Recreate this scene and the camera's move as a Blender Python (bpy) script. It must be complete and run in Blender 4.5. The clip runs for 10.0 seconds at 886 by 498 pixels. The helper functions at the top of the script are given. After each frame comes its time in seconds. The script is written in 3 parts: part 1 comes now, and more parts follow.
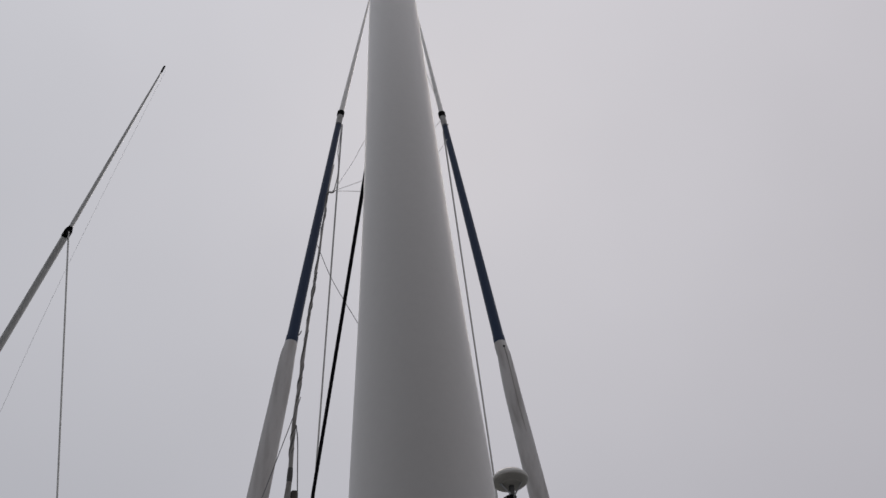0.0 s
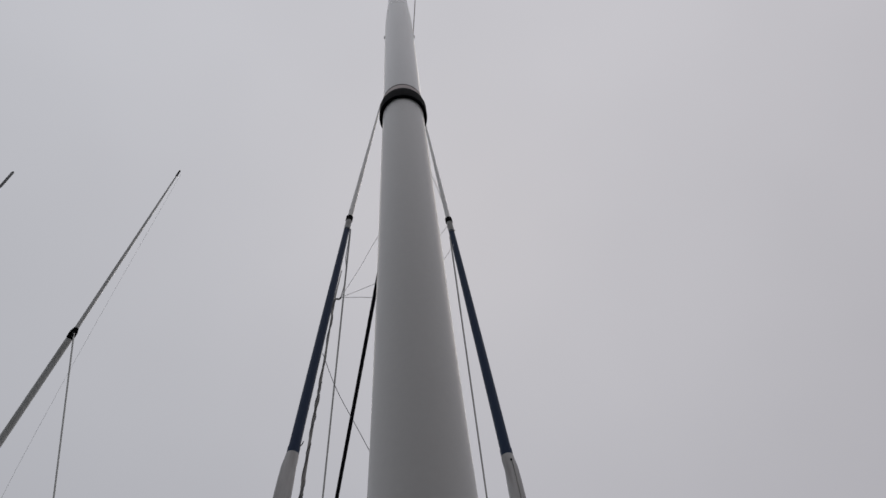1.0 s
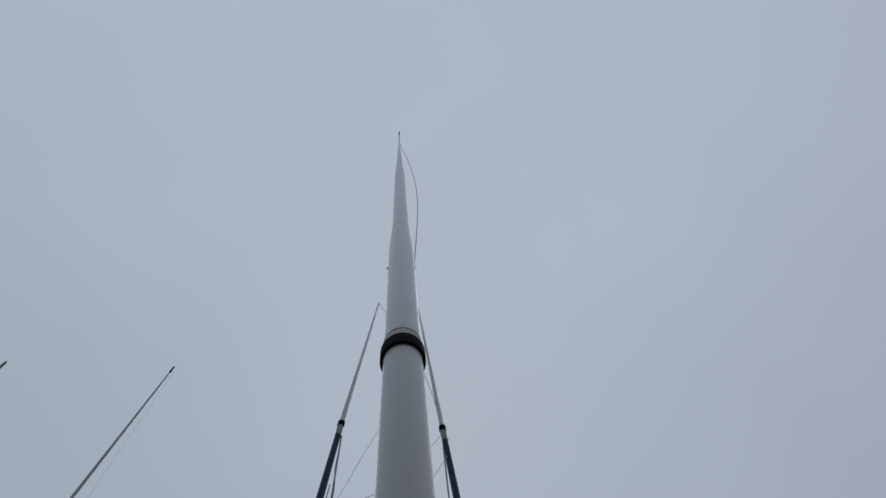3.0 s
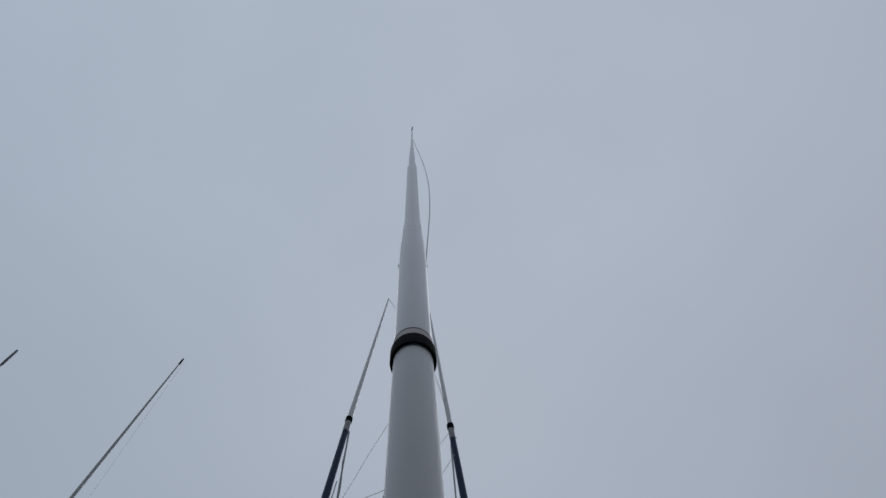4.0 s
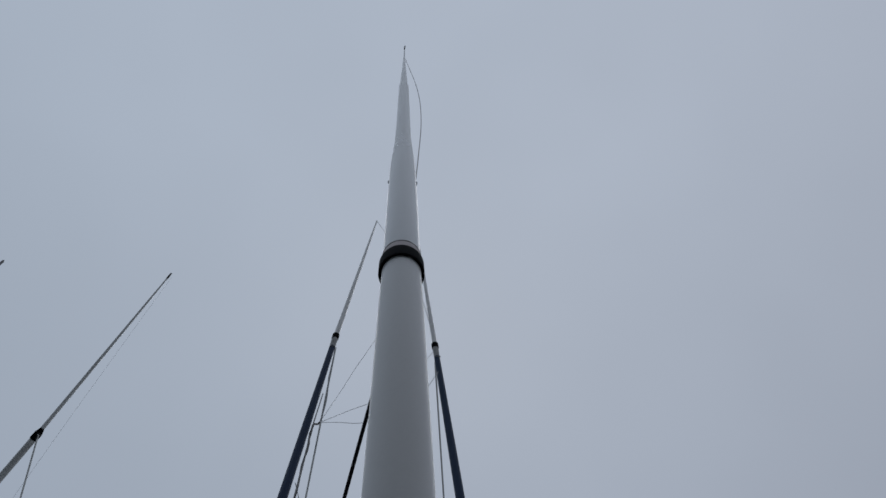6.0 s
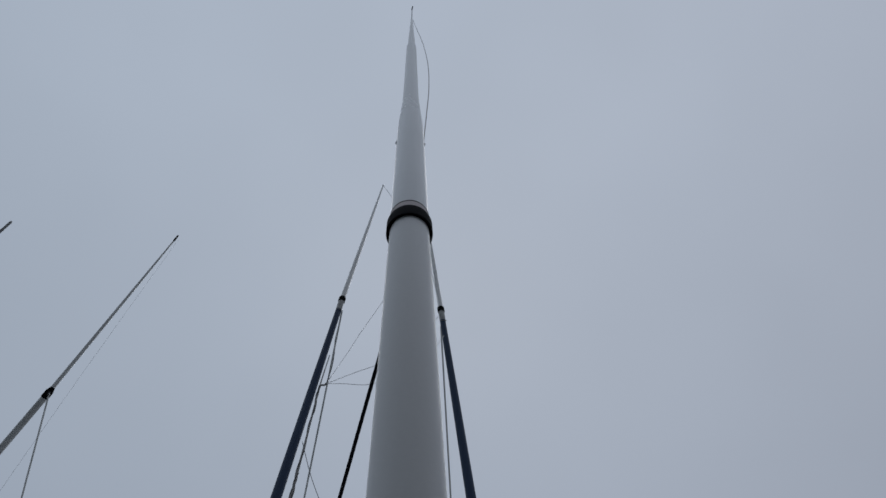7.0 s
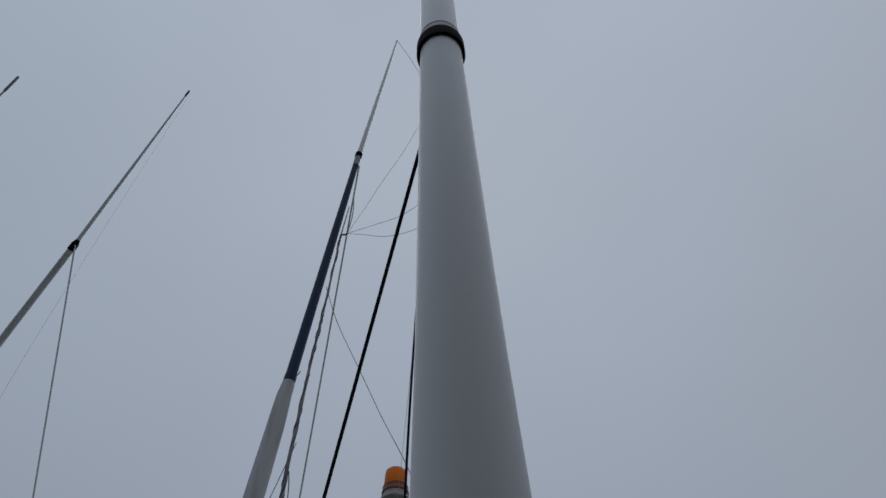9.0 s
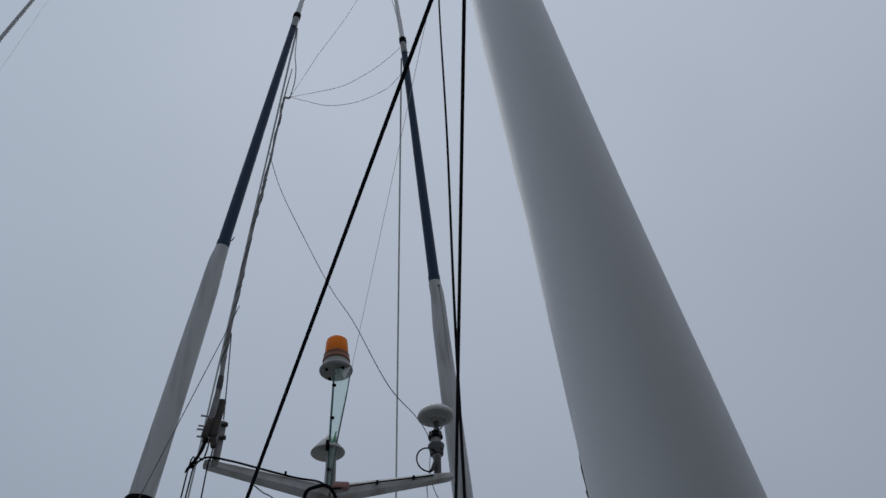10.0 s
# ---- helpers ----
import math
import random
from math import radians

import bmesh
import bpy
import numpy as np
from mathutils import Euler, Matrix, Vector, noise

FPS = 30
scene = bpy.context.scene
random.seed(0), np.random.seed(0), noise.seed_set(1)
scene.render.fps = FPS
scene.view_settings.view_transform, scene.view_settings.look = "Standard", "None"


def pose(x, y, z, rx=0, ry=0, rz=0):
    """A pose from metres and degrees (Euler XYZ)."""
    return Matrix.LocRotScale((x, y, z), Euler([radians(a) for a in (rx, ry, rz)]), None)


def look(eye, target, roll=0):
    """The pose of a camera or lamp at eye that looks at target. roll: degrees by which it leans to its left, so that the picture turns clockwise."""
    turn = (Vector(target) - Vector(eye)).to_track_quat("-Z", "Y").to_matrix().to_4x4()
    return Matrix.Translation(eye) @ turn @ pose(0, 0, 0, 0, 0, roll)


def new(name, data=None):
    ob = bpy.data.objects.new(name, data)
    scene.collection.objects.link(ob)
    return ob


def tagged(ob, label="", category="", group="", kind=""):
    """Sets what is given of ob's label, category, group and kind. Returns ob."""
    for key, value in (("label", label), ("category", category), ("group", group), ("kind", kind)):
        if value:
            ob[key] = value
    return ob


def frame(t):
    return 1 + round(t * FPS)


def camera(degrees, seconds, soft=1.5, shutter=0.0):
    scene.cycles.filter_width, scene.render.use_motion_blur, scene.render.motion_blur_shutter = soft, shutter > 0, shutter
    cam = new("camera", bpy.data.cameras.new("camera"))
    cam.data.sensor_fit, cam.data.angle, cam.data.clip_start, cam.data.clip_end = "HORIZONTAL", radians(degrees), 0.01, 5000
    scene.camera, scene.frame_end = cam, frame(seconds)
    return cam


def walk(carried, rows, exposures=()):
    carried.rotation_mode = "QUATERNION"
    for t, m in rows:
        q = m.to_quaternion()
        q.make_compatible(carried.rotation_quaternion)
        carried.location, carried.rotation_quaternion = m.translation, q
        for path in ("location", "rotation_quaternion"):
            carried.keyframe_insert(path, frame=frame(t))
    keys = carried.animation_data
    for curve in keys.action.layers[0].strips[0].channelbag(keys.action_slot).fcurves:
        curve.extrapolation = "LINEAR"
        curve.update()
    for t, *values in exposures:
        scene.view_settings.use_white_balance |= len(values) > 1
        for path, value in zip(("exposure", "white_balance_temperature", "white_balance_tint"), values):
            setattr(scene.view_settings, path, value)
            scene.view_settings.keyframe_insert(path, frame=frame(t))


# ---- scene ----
cam = camera(65.93, 10.0, soft=1.5)

# seconds, place, yaw, pitch, roll about the line of sight
PATH = [
    (0, 0.000, -0.702, 1.700, -4.80, 51.57, -7.17),
    (0.5, 0.001, -0.753, 1.731, -5.04, 55.62, -7.00),
    (1, -0.005, -0.792, 1.754, -5.81, 59.42, -7.56),
    (1.5, -0.011, -0.853, 1.814, -7.04, 63.32, -8.97),
    (2, -0.010, -0.906, 1.815, -9.71, 68.88, -10.92),
    (2.5, 0.004, -0.969, 1.794, -12.58, 72.46, -13.37),
    (2.7, -0.004, -0.992, 1.771, -13.84, 73.71, -14.03),
    (3.8, -0.028, -1.011, 1.803, -11.94, 75.39, -10.81),
    (4, -0.024, -1.003, 1.820, -10.95, 74.48, -9.58),
    (4.5, -0.032, -1.001, 1.825, -10.13, 72.28, -8.48),
    (5, -0.036, -0.990, 1.828, -9.89, 70.74, -7.58),
    (5.5, -0.026, -0.993, 1.808, -11.22, 69.34, -8.47),
    (5.7, -0.030, -0.976, 1.800, -11.34, 68.82, -8.24),
    (6.8, -0.024, -0.945, 1.799, -10.05, 66.45, -6.91),
    (7, -0.036, -0.934, 1.807, -9.04, 65.52, -5.61),
    (7.5, -0.066, -0.904, 1.805, -7.48, 62.98, -3.72),
    (8, -0.106, -0.866, 1.801, -7.10, 60.71, -2.14),
    (8.5, -0.149, -0.831, 1.789, -7.36, 58.54, -1.10),
    (9, -0.101, -0.779, 1.761, -5.81, 54.85, -2.49),
    (9.2, -0.122, -0.719, 1.748, -5.29, 52.56, -1.42),
    (9.5, -0.214, -0.671, 1.752, -9.06, 49.40, -2.17),
    (9.7, -0.293, -0.644, 1.764, -14.33, 47.68, -4.90),
    (10, -0.404, -0.597, 1.768, -17.63, 45.30, -6.86),
]
walk(cam, [(t, pose(x, y, z, 90 + pitch, 0, yaw) @ pose(0, 0, 0, 0, 0, roll)) for t, x, y, z, yaw, pitch, roll in PATH],
     exposures=[(0.0, 0.43, 7700, 17), (0.5, 0.30, 7700, 17), (1.0, 0.28, 7650, 16), (1.25, 0.22, 6950, 12), (1.5, 0.17, 6550, 10), (2.0, 0.08, 6500, 10),
                (2.5, 0.0, 6500, 10), (7.0, -0.03, 6500, 10), (8.5, -0.06, 6500, 10), (9.2, -0.10, 6500, 10), (9.5, -0.07, 6500, 10),
                (10.0, 0.13, 6500, 10)])

# ---- overcast sky and a weak, wide sun behind cloud ----
SUN_UP, SUN_TURN = radians(62), radians(6)
world = bpy.data.worlds.new("overcast_sky")
scene.world = world
world.use_nodes = True
wn, wl = world.node_tree.nodes, world.node_tree.links
wn.clear()
w_out, w_bg = wn.new("ShaderNodeOutputWorld"), wn.new("ShaderNodeBackground")
w_sky = wn.new("ShaderNodeTexSky")
w_sky.sky_type, w_sky.sun_disc, w_sky.sun_elevation, w_sky.sun_rotation = "NISHITA", False, SUN_UP, SUN_TURN
w_sky.dust_density, w_sky.air_density = 0.6, 1.0
w_dim = wn.new("ShaderNodeVectorMath")
w_dim.operation = "SCALE"
w_dim.inputs["Scale"].default_value = 0.09
w_co = wn.new("ShaderNodeTexCoord")
w_sep = wn.new("ShaderNodeSeparateXYZ")
w_ramp = wn.new("ShaderNodeValToRGB")
w_ramp.color_ramp.elements[0].position, w_ramp.color_ramp.elements[0].color = 0.0, (0.192, 0.220, 0.268, 1)
w_ramp.color_ramp.elements[1].position, w_ramp.color_ramp.elements[1].color = 1.0, (0.458, 0.509, 0.592, 1)
w_mid = w_ramp.color_ramp.elements.new(0.6)
w_mid.color = (0.352, 0.392, 0.459, 1)
w_noise = wn.new("ShaderNodeTexNoise")
w_noise.inputs["Scale"].default_value, w_noise.inputs["Detail"].default_value = 1.6, 3.0
w_range = wn.new("ShaderNodeMapRange")
w_range.inputs["From Min"].default_value, w_range.inputs["From Max"].default_value = 0.3, 0.7
w_range.inputs["To Min"].default_value, w_range.inputs["To Max"].default_value = 0.95, 1.05
w_cloud = wn.new("ShaderNodeVectorMath")
w_cloud.operation = "SCALE"
w_mix = wn.new("ShaderNodeMix")
w_mix.data_type = "RGBA"
w_mix.inputs["Factor"].default_value = 0.95
wl.new(w_co.outputs["Generated"], w_sep.inputs[0])
wl.new(w_sep.outputs["Z"], w_ramp.inputs["Fac"])
wl.new(w_co.outputs["Generated"], w_noise.inputs["Vector"])
wl.new(w_noise.outputs["Fac"], w_range.inputs["Value"])
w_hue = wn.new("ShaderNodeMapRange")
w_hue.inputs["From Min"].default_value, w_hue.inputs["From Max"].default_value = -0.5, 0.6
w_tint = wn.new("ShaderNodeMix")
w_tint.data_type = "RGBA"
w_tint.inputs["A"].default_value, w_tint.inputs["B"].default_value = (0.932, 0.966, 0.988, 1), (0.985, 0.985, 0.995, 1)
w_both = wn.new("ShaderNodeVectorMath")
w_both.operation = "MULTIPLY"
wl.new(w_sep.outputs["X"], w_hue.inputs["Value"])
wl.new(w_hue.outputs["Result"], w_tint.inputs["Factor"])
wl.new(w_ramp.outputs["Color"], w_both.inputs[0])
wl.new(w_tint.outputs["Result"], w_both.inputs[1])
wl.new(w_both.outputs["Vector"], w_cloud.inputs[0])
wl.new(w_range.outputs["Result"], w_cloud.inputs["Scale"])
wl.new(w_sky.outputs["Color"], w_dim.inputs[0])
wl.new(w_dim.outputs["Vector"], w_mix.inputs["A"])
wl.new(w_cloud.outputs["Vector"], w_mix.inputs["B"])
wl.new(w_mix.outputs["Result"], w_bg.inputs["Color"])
wl.new(w_bg.outputs["Background"], w_out.inputs["Surface"])
w_bg.inputs["Strength"].default_value = 1.0

sun = new("sun", bpy.data.lights.new("sun", "SUN"))
sun.data.energy, sun.data.angle, sun.data.color = 0.42, radians(40), (0.97, 0.98, 1.0)
sun.matrix_world = look((6 * math.sin(SUN_TURN), 6 * math.cos(SUN_TURN), 10), (0, 0, 0))


# ---- materials ----
def surface(name, base, rough=0.5, metal=0.0, dirt=None, dirt_amount=0.35, coarse=3.0, fine=40.0, bump=0.05,
            streak=1.0, transmission=0.0, vary=0.12):
    """Painted, weathered or woven surface: broad stains, fine grain and a little relief."""
    m = bpy.data.materials.new(name)
    m.use_nodes = True
    n, l = m.node_tree.nodes, m.node_tree.links
    b = n["Principled BSDF"]
    b.inputs["Roughness"].default_value, b.inputs["Metallic"].default_value = rough, metal
    b.inputs["Transmission Weight"].default_value = transmission
    co = n.new("ShaderNodeTexCoord")
    stretch = n.new("ShaderNodeMapping")
    stretch.inputs["Scale"].default_value = (1, 1, streak)
    l.new(co.outputs["Object"], stretch.inputs["Vector"])
    big, small = n.new("ShaderNodeTexNoise"), n.new("ShaderNodeTexNoise")
    big.inputs["Scale"].default_value, big.inputs["Detail"].default_value = coarse, 6
    small.inputs["Scale"].default_value, small.inputs["Detail"].default_value = fine, 4
    l.new(stretch.outputs["Vector"], big.inputs["Vector"])
    l.new(co.outputs["Object"], small.inputs["Vector"])
    stain = n.new("ShaderNodeMapRange")
    stain.inputs["From Min"].default_value, stain.inputs["From Max"].default_value = 0.45, 0.75
    stain.inputs["To Max"].default_value = dirt_amount
    l.new(big.outputs["Fac"], stain.inputs["Value"])
    mix = n.new("ShaderNodeMix")
    mix.data_type = "RGBA"
    mix.inputs["A"].default_value = (*base, 1)
    mix.inputs["B"].default_value = (*(dirt or [c * 0.6 for c in base]), 1)
    l.new(stain.outputs["Result"], mix.inputs["Factor"])
    grain = n.new("ShaderNodeMapRange")
    grain.inputs["To Min"].default_value, grain.inputs["To Max"].default_value = 1 - vary, 1 + vary
    l.new(small.outputs["Fac"], grain.inputs["Value"])
    tone = n.new("ShaderNodeVectorMath")
    tone.operation = "SCALE"
    l.new(mix.outputs["Result"], tone.inputs[0])
    l.new(grain.outputs["Result"], tone.inputs["Scale"])
    l.new(tone.outputs["Vector"], b.inputs["Base Color"])
    gloss = n.new("ShaderNodeMapRange")
    gloss.inputs["To Min"].default_value, gloss.inputs["To Max"].default_value = max(0.02, rough - 0.1), min(1, rough + 0.12)
    l.new(big.outputs["Fac"], gloss.inputs["Value"])
    l.new(gloss.outputs["Result"], b.inputs["Roughness"])
    if bump:
        relief = n.new("ShaderNodeBump")
        relief.inputs["Strength"].default_value, relief.inputs["Distance"].default_value = bump, 0.004
        l.new(small.outputs["Fac"], relief.inputs["Height"])
        l.new(relief.outputs["Normal"], b.inputs["Normal"])
    return m


GELCOAT = surface("white_gelcoat", (0.650, 0.640, 0.625), 0.40, dirt=(0.56, 0.545, 0.52), coarse=1.6, streak=0.25, fine=90, bump=0.02, vary=0.03)
GLOSS_WHITE = surface("glossy_white_gelcoat", (0.68, 0.68, 0.675), 0.24, dirt=(0.62, 0.615, 0.605), coarse=2, streak=0.3, fine=20, bump=0, vary=0.02)
OLD_WHITE = surface("weathered_white_paint", (0.54, 0.523, 0.512), 0.5, dirt=(0.28, 0.258, 0.245), dirt_amount=0.85, coarse=14, streak=0.10, fine=80, bump=0.08, vary=0.06)
BLUE = surface("navy_blue_paint", (0.015, 0.035, 0.080), 0.5, dirt=(0.030, 0.052, 0.095), coarse=6, streak=0.3, fine=60, bump=0.06)
BLACK = surface("black_rubber", (0.004, 0.004, 0.005), 0.85, dirt=(0.010, 0.010, 0.010), coarse=20, fine=200)
ROPE = surface("black_rope_fibre", (0.012, 0.012, 0.016), 0.85, dirt=(0.025, 0.025, 0.025), coarse=30, fine=400, bump=0.3)
FIBRE = surface("pale_glass_fibre", (0.62, 0.61, 0.59), 0.25, dirt=(0.45, 0.43, 0.40), coarse=8, streak=0.3, fine=30, bump=0)
GREY_FIBRE = surface("grey_glass_fibre", (0.72, 0.71, 0.69), 0.25, dirt=(0.46, 0.44, 0.41), coarse=6, streak=0.3, fine=30, bump=0)
SEALANT = surface("pale_pinkish_sealant", (0.56, 0.49, 0.475), 0.6, dirt=(0.42, 0.33, 0.31), coarse=20, fine=150)
TAN = surface("stained_sealant", (0.42, 0.33, 0.30), 0.7, dirt=(0.25, 0.17, 0.14), coarse=30, fine=200)
STEEL = surface("galvanised_steel", (0.36, 0.37, 0.38), 0.42, 0.8, dirt=(0.2, 0.14, 0.1), coarse=12, fine=90)
RUST = surface("rusty_steel", (0.050, 0.041, 0.036), 0.75, 0.2, dirt=(0.10, 0.074, 0.058), dirt_amount=0.7, coarse=18, fine=150, bump=0.3)
WIRE = surface("grey_stranded_wire", (0.14, 0.14, 0.145), 0.5, 0.3, coarse=4, fine=30, bump=0, vary=0.05)
HALYARD = surface("white_braided_cord", (0.80, 0.79, 0.76), 0.7, coarse=20, fine=300, bump=0.15)
CORD = surface("worn_grey_cord", (0.135, 0.13, 0.125), 0.85, coarse=30, fine=300, bump=0.2)
MONO = surface("clear_grey_line", (0.50, 0.50, 0.51), 0.35, coarse=4, fine=30, bump=0, vary=0.05)
DOME = surface("off_white_plastic", (0.52, 0.505, 0.475), 0.4, dirt=(0.33, 0.31, 0.27), coarse=9, fine=80, bump=0.03)
GREEN_DARK = surface("dark_green_edge", (0.03, 0.09, 0.07), 0.4, coarse=10, fine=60)
GREEN_TIE = surface("bright_green_cord", (0.08, 0.42, 0.12), 0.6, coarse=30, fine=200)
GREY_DARK = surface("dark_grey_tape", (0.40, 0.40, 0.40), 0.6, coarse=20, fine=100)
BASE_GREY = surface("dirty_grey_plastic", (0.30, 0.29, 0.27), 0.5, dirt=(0.2, 0.18, 0.15), dirt_amount=0.6, coarse=16, fine=80)
FITTING = surface("stained_grey_fitting", (0.36, 0.355, 0.345), 0.45, dirt=(0.16, 0.15, 0.14), dirt_amount=0.7, coarse=26, fine=120)
UNDER = surface("stained_plastic_underside", (0.37, 0.355, 0.325), 0.5, dirt=(0.22, 0.20, 0.17), dirt_amount=0.7, coarse=12, fine=90)
STUB = surface("tarnished_metal", (0.075, 0.072, 0.070), 0.55, 0.2, dirt=(0.05, 0.045, 0.04), coarse=20, fine=120)
GRIMY = surface("grimy_plastic", (0.30, 0.285, 0.26), 0.55, dirt=(0.12, 0.105, 0.085), dirt_amount=0.75, coarse=22, fine=110, bump=0.08)
STAINED = surface("stained_white_tube", (0.29, 0.28, 0.265), 0.5, dirt=(0.12, 0.10, 0.085), dirt_amount=0.8, coarse=24, streak=0.3, fine=110, bump=0.08)
SEAM = surface("brown_stained_seam", (0.20, 0.185, 0.165), 0.7, coarse=20, fine=100)
ARM = surface("white_painted_alloy", (0.50, 0.485, 0.46), 0.5, dirt=(0.22, 0.16, 0.12), dirt_amount=0.8, coarse=11, fine=70)
RED = surface("faded_red_paint", (0.38, 0.19, 0.17), 0.6, dirt=(0.4, 0.3, 0.27), coarse=20, fine=90)
AMBER = surface("amber_plastic", (1.0, 0.31, 0.005), 0.2, dirt=(0.92, 0.21, 0.004), coarse=14, fine=60, bump=0.02, vary=0.05)
a_nodes, a_links = AMBER.node_tree.nodes, AMBER.node_tree.links
a_glow, a_mix = a_nodes.new("ShaderNodeBsdfTranslucent"), a_nodes.new("ShaderNodeMixShader")
a_glow.inputs["Color"].default_value = (1.0, 0.44, 0.012, 1)
a_mix.inputs["Fac"].default_value = 0.55
a_links.new(a_nodes["Principled BSDF"].outputs["BSDF"], a_mix.inputs[1])
a_links.new(a_glow.outputs["BSDF"], a_mix.inputs[2])
a_links.new(a_mix.outputs["Shader"], a_nodes["Material Output"].inputs["Surface"])
AMBER_RIM = surface("dusty_dark_amber_rim", (0.24, 0.075, 0.022), 0.45, dirt=(0.055, 0.032, 0.026), coarse=20, fine=100)
GREEN_SHEET = surface("pale_green_acrylic", (0.83, 0.95, 0.905), 0.14, dirt=(0.70, 0.88, 0.81), coarse=9, fine=50, bump=0.0, vary=0.03, transmission=0.88)
GREEN_SHEET.node_tree.nodes["Principled BSDF"].inputs["IOR"].default_value = 1.2
DECK = surface("grey_deck_paint", (0.26, 0.27, 0.27), 0.65, dirt=(0.17, 0.16, 0.15), coarse=2, fine=60, bump=0.2)
# dark grey for the added, unseen wall that shades the poles
SHADE_GREY = surface("shade_wall_grey", (0.115, 0.12, 0.13), 0.5, coarse=2, fine=60, bump=0.1)
SEA = surface("harbour_water", (0.02, 0.035, 0.04), 0.12, dirt=(0.03, 0.045, 0.045), coarse=0.4, fine=2.5, bump=0.6)


for dull in (BLACK, ROPE, BLUE):
    dull.node_tree.nodes["Principled BSDF"].inputs["Specular IOR Level"].default_value = 0.08 if dull is not BLUE else 0.25


# ---- mesh makers ----
def finish(name, bm, material, parent=None, label="", smooth=True, sharp=40):
    bmesh.ops.recalc_face_normals(bm, faces=bm.faces)
    me = bpy.data.meshes.new(name)
    for fc in bm.faces:
        fc.smooth = smooth
    for e in bm.edges:
        if len(e.link_faces) == 2 and e.calc_face_angle(0) > radians(sharp):
            e.smooth = False
    bm.to_mesh(me)
    bm.free()
    me.materials.append(material)
    ob = new(name, me)
    if parent:
        ob.parent = parent
        ob.matrix_parent_inverse = Matrix.Translation(parent.matrix_basis.translation).inverted()
    if label:
        tagged(ob, label)
    return ob


def part(name, bm, material, parent, label="", smooth=True, sharp=40):
    return finish(name, bm, material, parent, label, smooth, sharp)


def thing(name, at, label, category, group="", kind=""):
    ob = new(name)
    ob.empty_display_size = 0.2
    ob.matrix_basis = Matrix.Translation(at)
    return tagged(ob, label, category, group, kind)


def sweep(bm, points, radius, sides=12, lobes=0, twist=0.0, depth=0.12, cap=True):
    """A tube along points; radius is one number or one for each point. lobes and twist give it the strands of a rope."""
    pts = [Vector(p) for p in points]
    rad = list(radius) if hasattr(radius, "__len__") else [radius] * len(pts)
    rings, up, along = [], None, 0.0
    for i, p in enumerate(pts):
        d = (pts[min(i + 1, len(pts) - 1)] - pts[max(i - 1, 0)]).normalized()
        if up is None:
            up = d.orthogonal().normalized()
        up = (up - d * up.dot(d)).normalized()
        side = d.cross(up)
        if i:
            along += (p - pts[i - 1]).length
        ring = []
        for k in range(sides):
            a = 2 * math.pi * k / sides
            r = rad[i] * (1 - depth * (0.5 - 0.5 * math.cos(lobes * a + twist * along)) if lobes else 1)
            ring.append(bm.verts.new(p + (up * math.cos(a) + side * math.sin(a)) * r))
        rings.append(ring)
    for a, b in zip(rings, rings[1:]):
        for k in range(sides):
            bm.faces.new((a[k], a[(k + 1) % sides], b[(k + 1) % sides], b[k]))
    if cap:
        bm.faces.new(rings[0][::-1])
        bm.faces.new(rings[-1])
    return bm


def turned(profile, at=(0, 0, 0), sides=48, axis=None):
    """A closed form of revolution from (height, radius) pairs, about z or about axis, from the place at."""
    bm = bmesh.new()
    axis = Vector(axis or (0, 0, 1)).normalized()
    q = axis.to_track_quat("Z", "Y").to_matrix()
    rings = []
    for h, r in profile:
        rings.append([bm.verts.new(Vector(at) + q @ Vector((r * math.cos(2 * math.pi * k / sides), r * math.sin(2 * math.pi * k / sides), h)))
                      for k in range(sides)])
    for a, b in zip(rings, rings[1:]):
        for k in range(sides):
            bm.faces.new((a[k], a[(k + 1) % sides], b[(k + 1) % sides], b[k]))
    bm.faces.new(rings[0][::-1])
    bm.faces.new(rings[-1])
    return bm


def tube(points, radius, **kw):
    return sweep(bmesh.new(), points, radius, **kw)


def box(size, at=(0, 0, 0), turn=None, bevel=0.004):
    bm = bmesh.new()
    bmesh.ops.create_cube(bm, size=1, matrix=Matrix.Translation(at) @ (turn or Matrix()) @ Matrix.Diagonal((*size, 1)))
    if bevel:
        bmesh.ops.bevel(bm, geom=bm.edges[:], offset=bevel, segments=2, affect="EDGES", profile=0.5)
    return bm


def plate(outline, thick, bevel=0.002):
    """A flat sheet from its outline (places in space), thickened."""
    bm = bmesh.new()
    fc = bm.faces.new([bm.verts.new(p) for p in outline])
    fc.normal_update()
    n = fc.normal.copy()
    got = bmesh.ops.extrude_face_region(bm, geom=[fc])
    bmesh.ops.translate(bm, verts=[g for g in got["geom"] if isinstance(g, bmesh.types.BMVert)], vec=n * thick)
    if bevel:
        bmesh.ops.bevel(bm, geom=bm.edges[:], offset=bevel, segments=1, affect="EDGES")
    return bm


def spline(points, steps=8):
    """Places along a smooth curve through points."""
    p = [Vector(q) for q in points]
    p = [p[0] * 2 - p[1]] + p + [p[-1] * 2 - p[-2]]
    out = []
    for i in range(1, len(p) - 2):
        for k in range(steps):
            t = k / steps
            a, b, c, d = p[i - 1:i + 3]
            out.append(0.5 * (2 * b + (c - a) * t + (2 * a - 5 * b + 4 * c - d) * t * t + (3 * b - a - 3 * c + d) * t ** 3))
    return out + [p[-2]]


def straight(a, b, n=2):
    return [Vector(a).lerp(Vector(b), k / (n - 1)) for k in range(n)]


